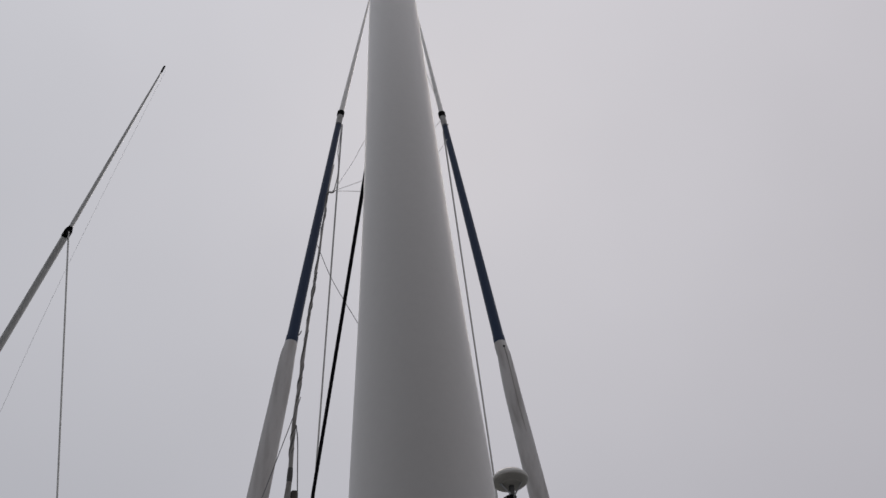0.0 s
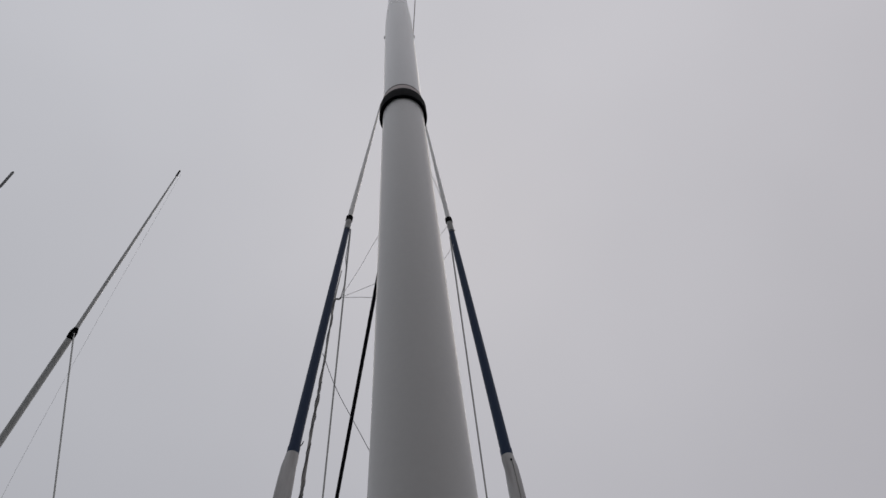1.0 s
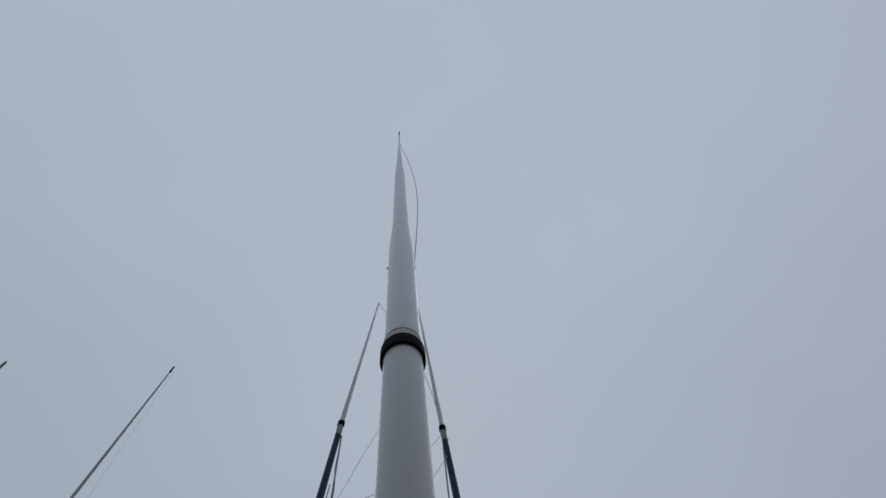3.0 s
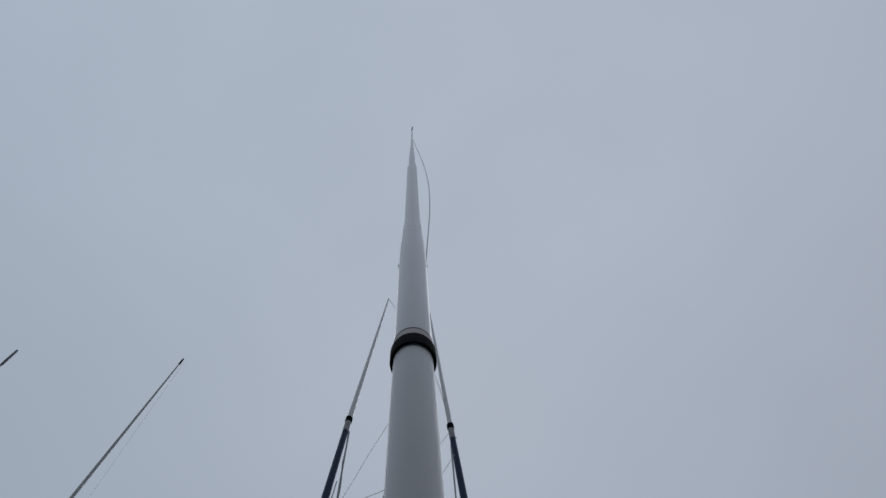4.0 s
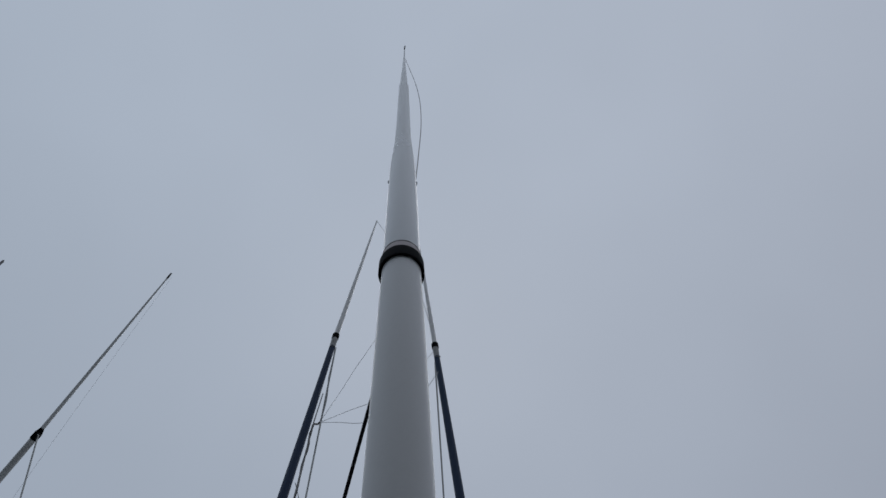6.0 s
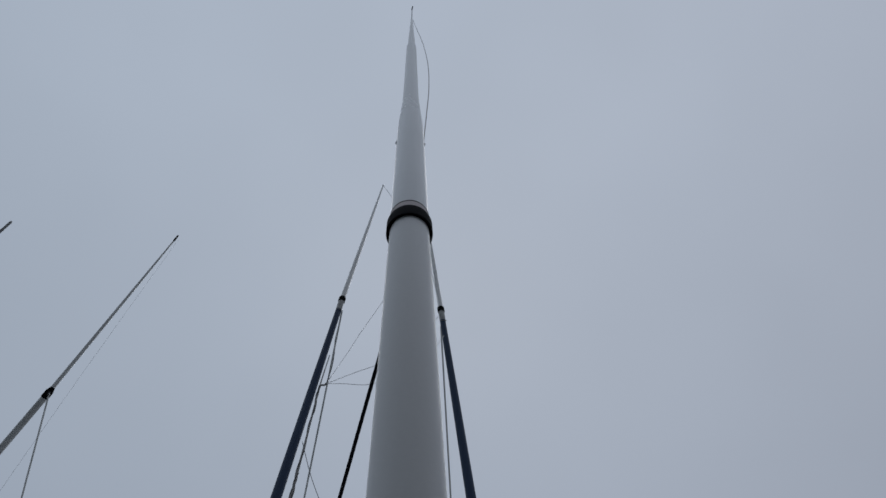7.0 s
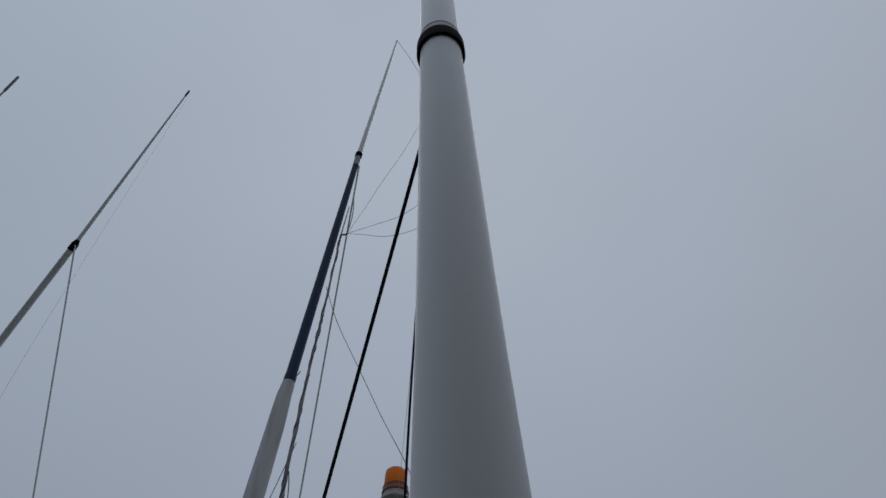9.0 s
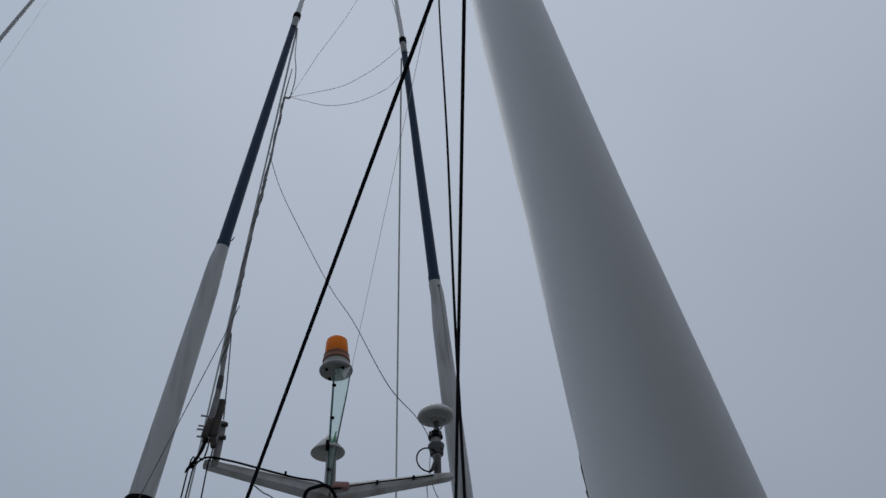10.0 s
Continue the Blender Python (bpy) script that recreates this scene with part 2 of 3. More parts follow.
def sag(a, b, drop, n=24):
    """A slack line from a to b that hangs drop below the straight one."""
    return [Vector(a).lerp(Vector(b), k / n) - Vector((0, 0, drop * 4 * (k / n) * (1 - k / n))) for k in range(n + 1)]


def beyond(a, b, z):
    """The place at height z on the line through a and b."""
    a, b = Vector(a), Vector(b)
    return a + (b - a) * ((z - a.z) / (b.z - a.z))


# ---- deck and harbour ----
bm = bmesh.new()
bmesh.ops.create_grid(bm, x_segments=40, y_segments=40, size=900, matrix=Matrix.Translation((0, 0, -1.1)))
tagged(finish("water", bm, SEA), "dark calm harbour water under an overcast sky", "water", kind="structure")
tagged(finish("deck", box((9.0, 16.0, 1.5), (0, 3.0, -0.75), bevel=0.03), DECK), "grey painted working deck of a fishing boat", "deck", kind="structure")

# unseen wall added behind the camera: blocks sky light from the poles' near sides
tagged(finish("unseen_shade_wall", box((4.6, 2.2, 4.2), (0.2, -3.44, 2.1), bevel=0.04), SHADE_GREY), "unseen grey wall added behind the camera to darken the poles' near sides", "wall", kind="structure")

# ---- the tall white trolling pole beside the camera ----
big = thing("trolling_pole", (0, 0, 0), "thick white gelcoat trolling pole with black collar on the deck", "pole")
lower = part("lower_section", turned([(0, 0.108), (1.2, 0.0960), (1.7, 0.0890), (1.95, 0.0856), (2.10, 0.0835), (2.20, 0.0819), (2.30, 0.0799), (2.40, 0.0781), (2.52, 0.0764), (2.68, 0.0750), (2.88, 0.0739), (3.12, 0.0729), (3.42, 0.0719), (3.75, 0.0709), (3.96, 0.0695), (4.04, 0.0690)], sides=96), GELCOAT, big)
part("collar", turned([(4.002, 0.0690), (3.990, 0.0780), (3.993, 0.0815), (4.068, 0.0815), (4.078, 0.079), (4.080, 0.066)], sides=96), BLACK, big, "black rubber collar")
part("seal", turned([(4.07, 0.066), (4.072, 0.0735), (4.138, 0.0715), (4.140, 0.066)], sides=96), SEALANT, big, "pale pinkish sealant band above the collar")
part("stain", turned([(4.078, 0.0728), (4.080, 0.0742), (4.094, 0.0738), (4.096, 0.0728)], sides=96), TAN, big, "rust-pink stained edge")
part("clamp_ring", turned([(4.140, 0.066), (4.142, 0.0722), (4.147, 0.0722), (4.149, 0.066)], sides=96), SEAM, big, "thin dark brown clamp ring")
upper = part("upper_section", turned([(4.05, 0.064), (4.15, 0.0690), (4.7, 0.0696), (5.15, 0.0698), (5.33, 0.0694), (5.45, 0.0682), (5.60, 0.0652), (5.78, 0.0606), (5.95, 0.0562),
                              (6.10, 0.0524), (6.18, 0.0511), (6.32, 0.0503), (6.6, 0.0495), (7.2, 0.0481), (8.3, 0.0463), (8.50, 0.0455), (8.52, 0.0435), (8.53, 0.036)], sides=64), GLOSS_WHITE, big)
part("tip_cone", turned([(8.52, 0.036), (8.54, 0.0375), (9.2, 0.0310), (10.2, 0.0200), (11.2, 0.0110), (11.25, 0.009)], sides=32), GLOSS_WHITE, big)
part("tip_rod", tube([(0, 0, 11.2), (0.002, 0, 11.8), (0.001, 0, 12.3)], [0.0085, 0.0075, 0.0065], sides=8), STEEL, big, "thin steel rod at the tip")
part("tip_hook", tube(spline([(0.001, 0, 12.27), (0.002, 0, 12.45), (0.006, 0, 12.65), (0.012, 0, 12.85)], 6), 0.0085, sides=8), BLACK, big, "small dark hook at the tip")
for s in (-1, 1):
    part("bolt", turned([(0, 0.0085), (0.006, 0.0085), (0.009, 0.005)], (s * 0.066, 0, 5.155), 12, (s, 0, 0)), STEEL, upper, "small steel bolt head")
for k, (turn, z, tall) in enumerate(((145.5, 2.128, 0.020), (147.5, 2.108, 0.030), (146.0, 2.085, 0.022))):
    r = 0.0838 + (2.10 - z) * 0.014
    part("chip", box((0.0022, 0.0045 + 0.001 * k, tall), (r * math.cos(radians(turn)), r * math.sin(radians(turn)), z), pose(0, 0, 0, 0, 4 * k - 3, turn), 0.0008), RUST, lower, "small dark chip in the gelcoat")
part("loose_wire", tube(spline([(0.008, 0.02, 11.35), (0.06, 0.03, 10.3), (0.116, 0.03, 9.1), (0.143, 0.03, 7.9), (0.132, 0.03, 6.85), (0.098, 0.03, 5.95), (0.072, 0.03, 5.35), (0.0692, 0.012, 5.17)], 8), 0.0031, sides=6), FITTING, big, "thin slack wire bowing out from the tip")

# ---- the two outrigger poles on the antenna mast's sides ----
L_RING, L_JOINT, L_TOP = Vector((-0.588, 2.485, 8.057)), Vector((-0.879, 2.886, 5.282)), Vector((-0.309, 2.48, 11.653))
R_RING, R_JOINT, R_TOP = Vector((0.426, 2.501, 7.959)), Vector((0.646, 3.011, 5.261)), Vector((0.283, 2.5, 11.5))


def outrigger(ring, joint, top, clamp_z, label, seamed=False, fat=1.0):
    foot = beyond(ring, joint, 0.0)
    ob = thing("outrigger_pole", foot, label, "pole", "outrigger poles")
    d = (ring - joint).normalized()
    joint = joint - d * 0.03
    lean = d.cross(Vector((0, -1, 0))).normalized() * (0.007 if seamed else -0.005)
    w = [foot, joint - d * 2.2, joint - d * 1.2, joint - d * 0.75, joint - d * 0.38, joint - d * 0.22 + lean * 0.6, joint - d * 0.11 + lean, joint - d * 0.03, joint]
    sleeve = part("white_sleeve", tube(w, [0.074 * fat, 0.0665 * fat, 0.0645 * fat, 0.0620 * fat, 0.0590 * fat, 0.0555 * fat, 0.0510 * fat, 0.0470, 0.0445], sides=32), OLD_WHITE, ob, "weathered white lower sleeve")
    part("blue_section", tube([joint - d * 0.02, joint + d * 0.06, joint.lerp(ring, 0.5), ring - d * 0.17], [0.0425, 0.041, 0.036, 0.0285], sides=32), BLUE, ob, "navy blue painted middle section")
    part("joint_band", tube([joint + d * 0.0, joint + d * 0.05], 0.0445, sides=32), BLUE, ob, "dark band at the joint")
    part("fitting", tube([ring - d * 0.21, ring - d * 0.18, ring - d * 0.08, ring - d * 0.05], [0.028, 0.0300, 0.0305, 0.029], sides=24), FITTING, ob, "pale fitting below the band")
    part("band", tube([ring - d * 0.065, ring - d * 0.06, ring + d * 0.0, ring + d * 0.01], [0.030, 0.0355, 0.0355, 0.026], sides=32), BLACK, ob, "black band")
    part("rod", tube(straight(ring - d * 0.05, top, 6), [0.027, 0.0235, 0.021, 0.018, 0.0145, 0.010], sides=20), FIBRE, ob, "thin pale upper rod")
    side = d.cross(Vector((0, -1, 0))).normalized()
    out = Vector((0, -1, 0)) - d * Vector((0, -1, 0)).dot(d)
    if seamed:
        seam = [joint - d * k + out.normalized() * r + side * (0.012 + 0.004 * math.sin(9 * k)) for k, r in ((0.07, 0.0490), (0.2, 0.0538), (0.35, 0.0568), (0.55, 0.0588), (0.75, 0.0606))]
        part("seam", tube(seam, [0.0026, 0.0022, 0.0018, 0.0014, 0.0008], sides=6), SEAM, sleeve, "thin dark seam down the sleeve")
    if not seamed:
        part("cord_end", tube(spline([joint + d * 0.06 + side * 0.036, joint + d * 0.08 + side * 0.050, joint + d * 0.11 + side * 0.058], 5), [0.004] * 10 + [0.002], sides=6), WIRE, ob, "frayed end of cord above the joint")
    part("lashing", tube([ring - d * 0.22 + side * s * 0.02 + out.normalized() * 0.026 for s in (-1, 0.2, 1.7)], [0.006, 0.008, 0.004], sides=8), WIRE, ob, "small lashing with a frayed end")
    if seamed:
        part("screw", turned([(0, 0.008), (0.006, 0.008), (0.008, 0.004)], joint - d * 0.06 + out.normalized() * 0.045 + side * 0.012, 10, out), BLACK, sleeve)
    c = beyond(ring, joint, clamp_z)
    part("clamp", tube([c - d * 0.09, c - d * 0.08, c + d * 0.0, c + d * 0.012], [0.071, 0.081, 0.081, 0.073], sides=32), BLACK, ob, "black clamp")
    return ob, foot


left_pole, _ = outrigger(L_RING, L_JOINT, L_TOP, 3.55, "blue and white outrigger pole with a thin rod top", fat=1.03)
right_pole, _ = outrigger(R_RING, R_JOINT, R_TOP, 3.2, "blue and white outrigger pole beside the white antenna dome", True, fat=0.97)

# ---- poles of a boat farther off, leaning ----
F_RING, F_TIP, F_LOW = Vector((-3.46, 3.443, 7.614)), Vector((-2.694, 2.512, 9.453)), Vector((-6.116, 6.581, 4.5))
far = thing("leaning_pole", beyond(F_RING, F_LOW, -1.2), "grey leaning pole with black cap and thin rod above water", "pole", "leaning poles")
part("shaft", tube(straight(beyond(F_RING, F_LOW, -1.2), F_RING, 4), [0.066, 0.054, 0.043, 0.033], sides=24), GREY_FIBRE, far)
fd = (F_RING - F_LOW).normalized()
part("cap", tube([F_RING - fd * 0.075, F_RING - fd * 0.068, F_RING + fd * 0.0, F_RING + fd * 0.05], [0.034, 0.0385, 0.0375, 0.021], sides=24), BLACK, far, "black taped cap")
part("tape_tail", tube([F_RING - fd * 0.02 + Vector((0.020, -0.02, -0.01)), F_RING + Vector((0.036, -0.036, -0.075)), F_RING + Vector((0.046, -0.046, -0.135))], [0.017, 0.013, 0.006], sides=10), BLACK, far, "loose end of black tape")
part("rod", tube(straight(F_RING, F_TIP, 5), [0.021, 0.0185, 0.0155, 0.012, 0.008], sides=16), GREY_FIBRE, far, "thin grey rod")
ft = (F_TIP - F_RING).normalized()
part("tip", tube([F_TIP - ft * 0.06, F_TIP + ft * 0.03], [0.012, 0.010], sides=10), BLACK, far, "small dark tip")
part("halyard", tube(straight(F_RING + Vector((0.045, -0.045, -0.085)), (-3.03, 9.0, -0.35)), 0.0085, sides=8), HALYARD, far, "pale halyard")
part("slack_line", tube(sag((-2.66, 2.52, 9.40), (-3.33, 3.65, 5.60), 0.70) + [Vector((-3.55, 4.05, 4.4)), Vector((-3.75, 6.0, 0.0))], 0.0010, sides=6), MONO, far, "faint slack line")

G_TIP, G_LOW = Vector((-5.137, 2.811, 10.389)), Vector((-6.6, 4.3, 8.2))
far_b = thing("leaning_pole", beyond(G_TIP, G_LOW, -1.2), "grey leaning pole of which only the tip shows", "pole", "leaning poles")
gd = (G_TIP - G_LOW).normalized()
part("rod", tube([beyond(G_TIP, G_LOW, -1.2), beyond(G_TIP, G_LOW, 7.5), G_TIP - gd * 0.25], [0.07, 0.024, 0.0125], sides=16), GREY_FIBRE, far_b)
part("tip", tube([G_TIP - gd * 0.27, G_TIP - gd * 0.25, G_TIP - gd * 0.02, G_TIP], [0.012, 0.018, 0.017, 0.010], sides=12), GREY_DARK, far_b, "dark grey tip")

# ---- mast with crosstree, beacon and antennas ----
MX, MY = -0.112, 2.69
mast = thing("antenna_mast", (MX, MY, 0), "white painted mast with two crosstree arms, standing on the deck", "mast")
part("post", turned([(0, 0.05), (3.34, 0.036), (3.40, 0.024), (3.60, 0.016), (3.64, 0.013)], (MX, MY + 0.01, 0), 24), ARM, mast)
for end in ((-0.725, 2.66, 3.515), (0.565, 2.80, 3.561)):
    a, b = Vector((MX, MY, 3.385)), Vector(end)
    d = (b - a).normalized()
    bm = bmesh.new()
    side = d.cross(Vector((0, 0, 1))).normalized()
    up = side.cross(d)
    rings = []
    for k, (s, hw, hh) in enumerate(((0.0, 0.038, 0.040), (0.5, 0.033, 0.030), (0.96, 0.029, 0.021), (1.0, 0.025, 0.017))):
        p = a.lerp(b, s)
        rings.append([bm.verts.new(p + side * (hw * x) + up * (hh * y)) for x, y in ((-1, -0.6), (-0.6, -1), (0.6, -1), (1, -0.6), (1, 0.6), (0.6, 1), (-0.6, 1), (-1, 0.6))])
    for p, q in zip(rings, rings[1:]):
        for k in range(8):
            bm.faces.new((p[k], p[(k + 1) % 8], q[(k + 1) % 8], q[k]))
    bm.faces.new(rings[0][::-1]), bm.faces.new(rings[-1])
    part("arm", bm, ARM, mast, "tapered white crosstree arm", smooth=False)
part("red_bracket", box((0.085, 0.05, 0.034), (MX + 0.058, MY - 0.028, 3.418), bevel=0.009), RED, mast, "worn red bracket")
part("arm_cable", tube(spline([(-0.775, 2.60, 3.46), (-0.715, 2.615, 3.525), (-0.6, 2.622, 3.515), (-0.45, 2.63, 3.482), (-0.28, 2.638, 3.445), (-0.17, 2.64, 3.43), (-0.12, 2.64, 3.40)], 8), 0.0052, sides=8), BLACK, mast, "black cable along the arm")
part("cable_coil", tube([(MX - 0.045 + 0.075 * math.cos(a * 0.25), 2.605 + 0.01 * math.sin(a), 3.325 + 0.065 * math.sin(a * 0.25)) for a in range(0, 28)], 0.009, sides=8), BLACK, mast, "coil of black cable")
part("thin_cable", tube(spline([(0.454, 2.749, 3.539), (0.326, 2.716, 3.502), (0.167, 2.683, 3.461), (0.007, 2.653, 3.418), (-0.1, 2.64, 3.39)], 6), 0.0038, sides=6), BLACK, mast)
for x, y, z in ((0.337, 2.722, 3.508), (0.135, 2.680, 3.454), (-0.33, 2.63, 3.46)):
    part("cable_tie", box((0.012, 0.02, 0.02), (x, y, z), bevel=0.003), BLACK, mast)

# green acrylic fin that carries the beacon
fin = thing("beacon_bracket", (MX, MY, 3.4), "pale green acrylic fin on a dark strip, fixed to the mast", "bracket")
part("fin", plate([(-0.124, 2.66, 3.42), (-0.106, 2.661, 3.42), (-0.077, 2.662, 3.675), (-0.053, 2.663, 3.828), (-0.033, 2.664, 3.959), (-0.012, 2.666, 4.13), (-0.100, 2.66, 4.13), (-0.112, 2.66, 4.05), (-0.125, 2.66, 3.7)], 0.008), GREEN_SHEET, fin, smooth=False)
edge = part("strip", tube(straight((-0.123, 2.655, 3.40), (-0.107, 2.655, 4.10), 3), 0.0055, sides=8), GREEN_DARK, fin, "dark green edge strip")
part("strip", tube([(-0.105, 2.657, 3.42), (-0.077, 2.658, 3.675), (-0.053, 2.659, 3.828), (-0.033, 2.660, 3.959), (-0.012, 2.662, 4.12)], 0.0035, sides=8), GREEN_DARK, fin, "dark green edge strip")
for z in (3.50, 3.80, 4.01):
    part("clip", box((0.022, 0.016, 0.013), (-0.116 + 0.022 * (z - 3.5), 2.648, z), bevel=0.003), BLACK, edge)
part("brace", tube(straight((-0.090, 2.675, 3.36), (-0.088, 2.675, 3.70), 3), [0.011, 0.011, 0.009], sides=12), STAINED, fin, "grey tube behind the fin")
part("gusset", plate([(-0.045, 2.645, 4.05), (-0.012, 2.66, 4.145), (-0.08, 2.68, 4.148)], 0.006, 0.001), DOME, fin, "pale triangular gusset", smooth=False)

beacon = thing("beacon_light", (-0.090, 2.715, 4.13), "orange warning beacon on a flared dirty white base on the mast", "beacon")
BX, BY = -0.090, 2.720
base_plate = part("base_plate", turned([(4.150, 0.022), (4.147, 0.030), (4.146, 0.078), (4.149, 0.090), (4.156, 0.0965), (4.163, 0.0980), (4.168, 0.0955), (4.170, 0.03)], (BX, BY, 0), 48), GRIMY, beacon, "round grimy off-white base plate")
base = part("base", turned([(4.166, 0.0935), (4.178, 0.0875), (4.192, 0.0805), (4.206, 0.0762), (4.222, 0.0745)], (BX, BY, 0), 48), BASE_GREY, beacon, "flared dirty grey base")
part("rim", turned([(4.214, 0.062), (4.216, 0.0765), (4.220, 0.0805), (4.229, 0.0810), (4.234, 0.0770), (4.252, 0.0740), (4.257, 0.0765), (4.264, 0.0765), (4.272, 0.0690)], (BX, BY, 0), 48), AMBER_RIM, beacon, "dull brown rim")
part("lens", turned([(4.268, 0.0690), (4.272, 0.0700), (4.354, 0.0655), (4.374, 0.0625), (4.386, 0.051), (4.391, 0.028), (4.392, 0.003)], (BX, BY, 0), 48), AMBER, beacon, "orange plastic lens")
part("inner_socket", turned([(4.262, 0.030), (4.300, 0.030), (4.304, 0.022), (4.318, 0.022)], (BX + 0.006, BY - 0.004, 0), 24), AMBER_RIM, beacon, "dim bulb socket behind the lens")
part("cable_gland", turned([(4.118, 0.010), (4.122, 0.017), (4.140, 0.017), (4.150, 0.021)], (BX + 0.012, BY - 0.01, 0), 16), GRIMY, base_plate, "grimy cable gland")
for k in range(4):
    a = 1.57 * k + 0.5
    part("screw", turned([(4.134, 0.006), (4.137, 0.0095), (4.147, 0.0095)], (BX + 0.066 * math.cos(a), BY + 0.066 * math.sin(a), 0), 10), BLACK, base_plate)

horn = thing("cone_reflector", (-0.12, 2.71, 3.60), "small off-white conical dish on the mast", "dish")
part("underside", turned([(3.636, 0.004), (3.634, 0.070), (3.631, 0.084), (3.634, 0.087)], (-0.118, 2.73, 0), 40), UNDER, horn, "stained underside")
part("cone", turned([(3.6375, 0.080), (3.635, 0.0885), (3.637, 0.091), (3.642, 0.090), (3.734, 0.016), (3.748, 0.004)], (-0.118, 2.73, 0), 40), DOME, horn)
part("mount", box((0.018, 0.034, 0.050), (-0.129, 2.640, 3.632), bevel=0.004), BLACK, horn, "dark mount")
part("tie", tube(spline([(-0.13, 2.65, 3.62), (-0.10, 2.648, 3.66), (-0.085, 2.65, 3.72)], 4), 0.004, sides=6), GREEN_TIE, horn, "bright green tie")

# satellite dome on the arm
GX, GY = 0.480, 2.70
ON_ARM = Matrix.Translation((0.518, 2.842, 3.5745)) @ Matrix.Scale(1.043, 4)
gps = thing("antenna_dome", (GX, GY, 3.50), "off-white mushroom antenna dome on a clamped stub on the crosstree arm", "antenna")
part("underside", turned([(3.836, 0.010), (3.838, 0.04), (3.842, 0.058), (3.846, 0.060), (3.852, 0.083), (3.862, 0.096), (3.866, 0.0985)], (GX, GY, 0), 48), UNDER, gps, "stained underside")
part("dome", turned([(3.862, 0.0965), (3.866, 0.1015), (3.870, 0.101), (3.874, 0.1035), (3.886, 0.101), (3.904, 0.085), (3.917, 0.05), (3.921, 0.005)], (GX, GY, 0), 48), DOME, gps)
part("stub", tube(straight((GX - 0.022, GY - 0.02, 3.49), (GX + 0.002, GY, 3.84), 4), [0.02, 0.02, 0.017, 0.016], sides=20), STUB, gps, "short dark metal stub")
part("coupling", tube(straight((GX - 0.018, GY - 0.020, 3.60), (GX - 0.014, GY - 0.016, 3.765), 5), [0.022, 0.0285, 0.0285, 0.0285, 0.02], sides=20), GRIMY, gps, "grimy grey plug coupling")
lower_clamp = part("clamp", turned([(3.618, 0.030), (3.622, 0.036), (3.650, 0.039), (3.676, 0.046), (3.682, 0.044), (3.684, 0.030)], (GX - 0.016, GY - 0.018, 0), 24), STUB, gps, "dark tarnished flared clamp")
upper_clamp = part("clamp", turned([(3.722, 0.030), (3.724, 0.041), (3.734, 0.041), (3.740, 0.034), (3.758, 0.032), (3.762, 0.026)], (GX - 0.016, GY - 0.018, 0), 24), BLACK, gps, "black hose clamp")
for px, pz, held in ((0.022, 3.648, lower_clamp), (-0.034, 3.73, upper_clamp), (0.02, 3.735, upper_clamp)):
    part("clamp_screw", box((0.018, 0.016, 0.026), (GX - 0.016 + px, GY - 0.05, pz), bevel=0.004), STUB, held)
for s in (-1, 1):
    part("strut", tube(straight((GX + 0.004, GY - 0.012, 3.765), (GX + s * 0.062, GY - 0.02, 3.85), 2), 0.005, sides=6), STEEL, gps)
part("cable_loop", tube([(GX - 0.075 + 0.062 * math.cos(radians(a)), GY - 0.05, 3.575 + 0.068 * math.sin(radians(a))) for a in range(40, 300, 13)], 0.0042, sides=8), BLACK, gps, "loop of black cable")
part("foot", tube(spline([(GX - 0.075, GY - 0.045, 3.505), (GX - 0.05, GY - 0.045, 3.53), (GX - 0.022, GY - 0.05, 3.60)], 5), [0.006, 0.007, 0.008, 0.009, 0.010, 0.011, 0.012, 0.012, 0.012, 0.012, 0.012], sides=10), STUB, gps, "black cable boot")
gps.matrix_basis = ON_ARM

# whip antenna with its cables on the other arm
KNOT = Vector((-0.536, 2.185, 6.150))
WB = Vector((-0.735, 2.605, 3.60))
whip = thing("whip_antenna", WB, "weathered white whip antenna with twisted cables, clamped above the arm", "antenna")
course = spline([WB, (-0.705, 2.53, 3.86), (-0.698, 2.455, 4.165), (-0.676, 2.392, 4.50), (-0.656, 2.336, 4.87), (-0.617, 2.241, 5.30), (-0.584, 2.161, 5.84), (-0.573, 2.15, 6.10), (-0.549, 2.16, 6.50)], 12)
part("tube", tube(course[:14], [0.017] * 8 + [0.0165, 0.016, 0.0155, 0.015, 0.0145, 0.014], sides=16), STAINED, whip, "stained white base tube")
part("ferrule", tube(course[12:16], [0.0150, 0.0160, 0.0155, 0.0135], sides=16), STUB, whip, "dull ferrule")
part("rod", tube(course[13:], [0.0125 - 0.0085 * k / (len(course) - 14) for k in range(len(course) - 13)], sides=12), STAINED, whip, "tapered white rod")
wound = [course[14:84], course[18:84], course[14:60]]
for k, stretch in enumerate(wound):
    fine = [stretch[i // 3].lerp(stretch[min(i // 3 + 1, len(stretch) - 1)], (i % 3) / 3) for i in range(3 * len(stretch) - 2)]
    pts = []
    for i, q in enumerate(fine):
        s = i / len(fine)
        a = (7 + 2.3 * k) * s * 2 * math.pi + k * 2.1 + 1.1 * math.sin(9 * s + k)
        r = 0.0088 - 0.0040 * s + 0.0022 * math.sin(23 * s + 2 * k)
        pts.append(q + Vector((math.cos(a) * r, math.sin(a) * r, 0)))
    part("twisted_cable", tube(pts, (0.0055, 0.005, 0.0045)[k], sides=8), (CORD, WIRE, CORD)[k], whip, "worn cable wound round the rod")
part("cable_bend", tube(spline([course[76], course[82] + Vector((0.004, -0.012, 0)), KNOT + Vector((-0.012, 0, -0.02)), KNOT], 6), 0.0075, sides=8), CORD, whip, "cables bending off to the knot")
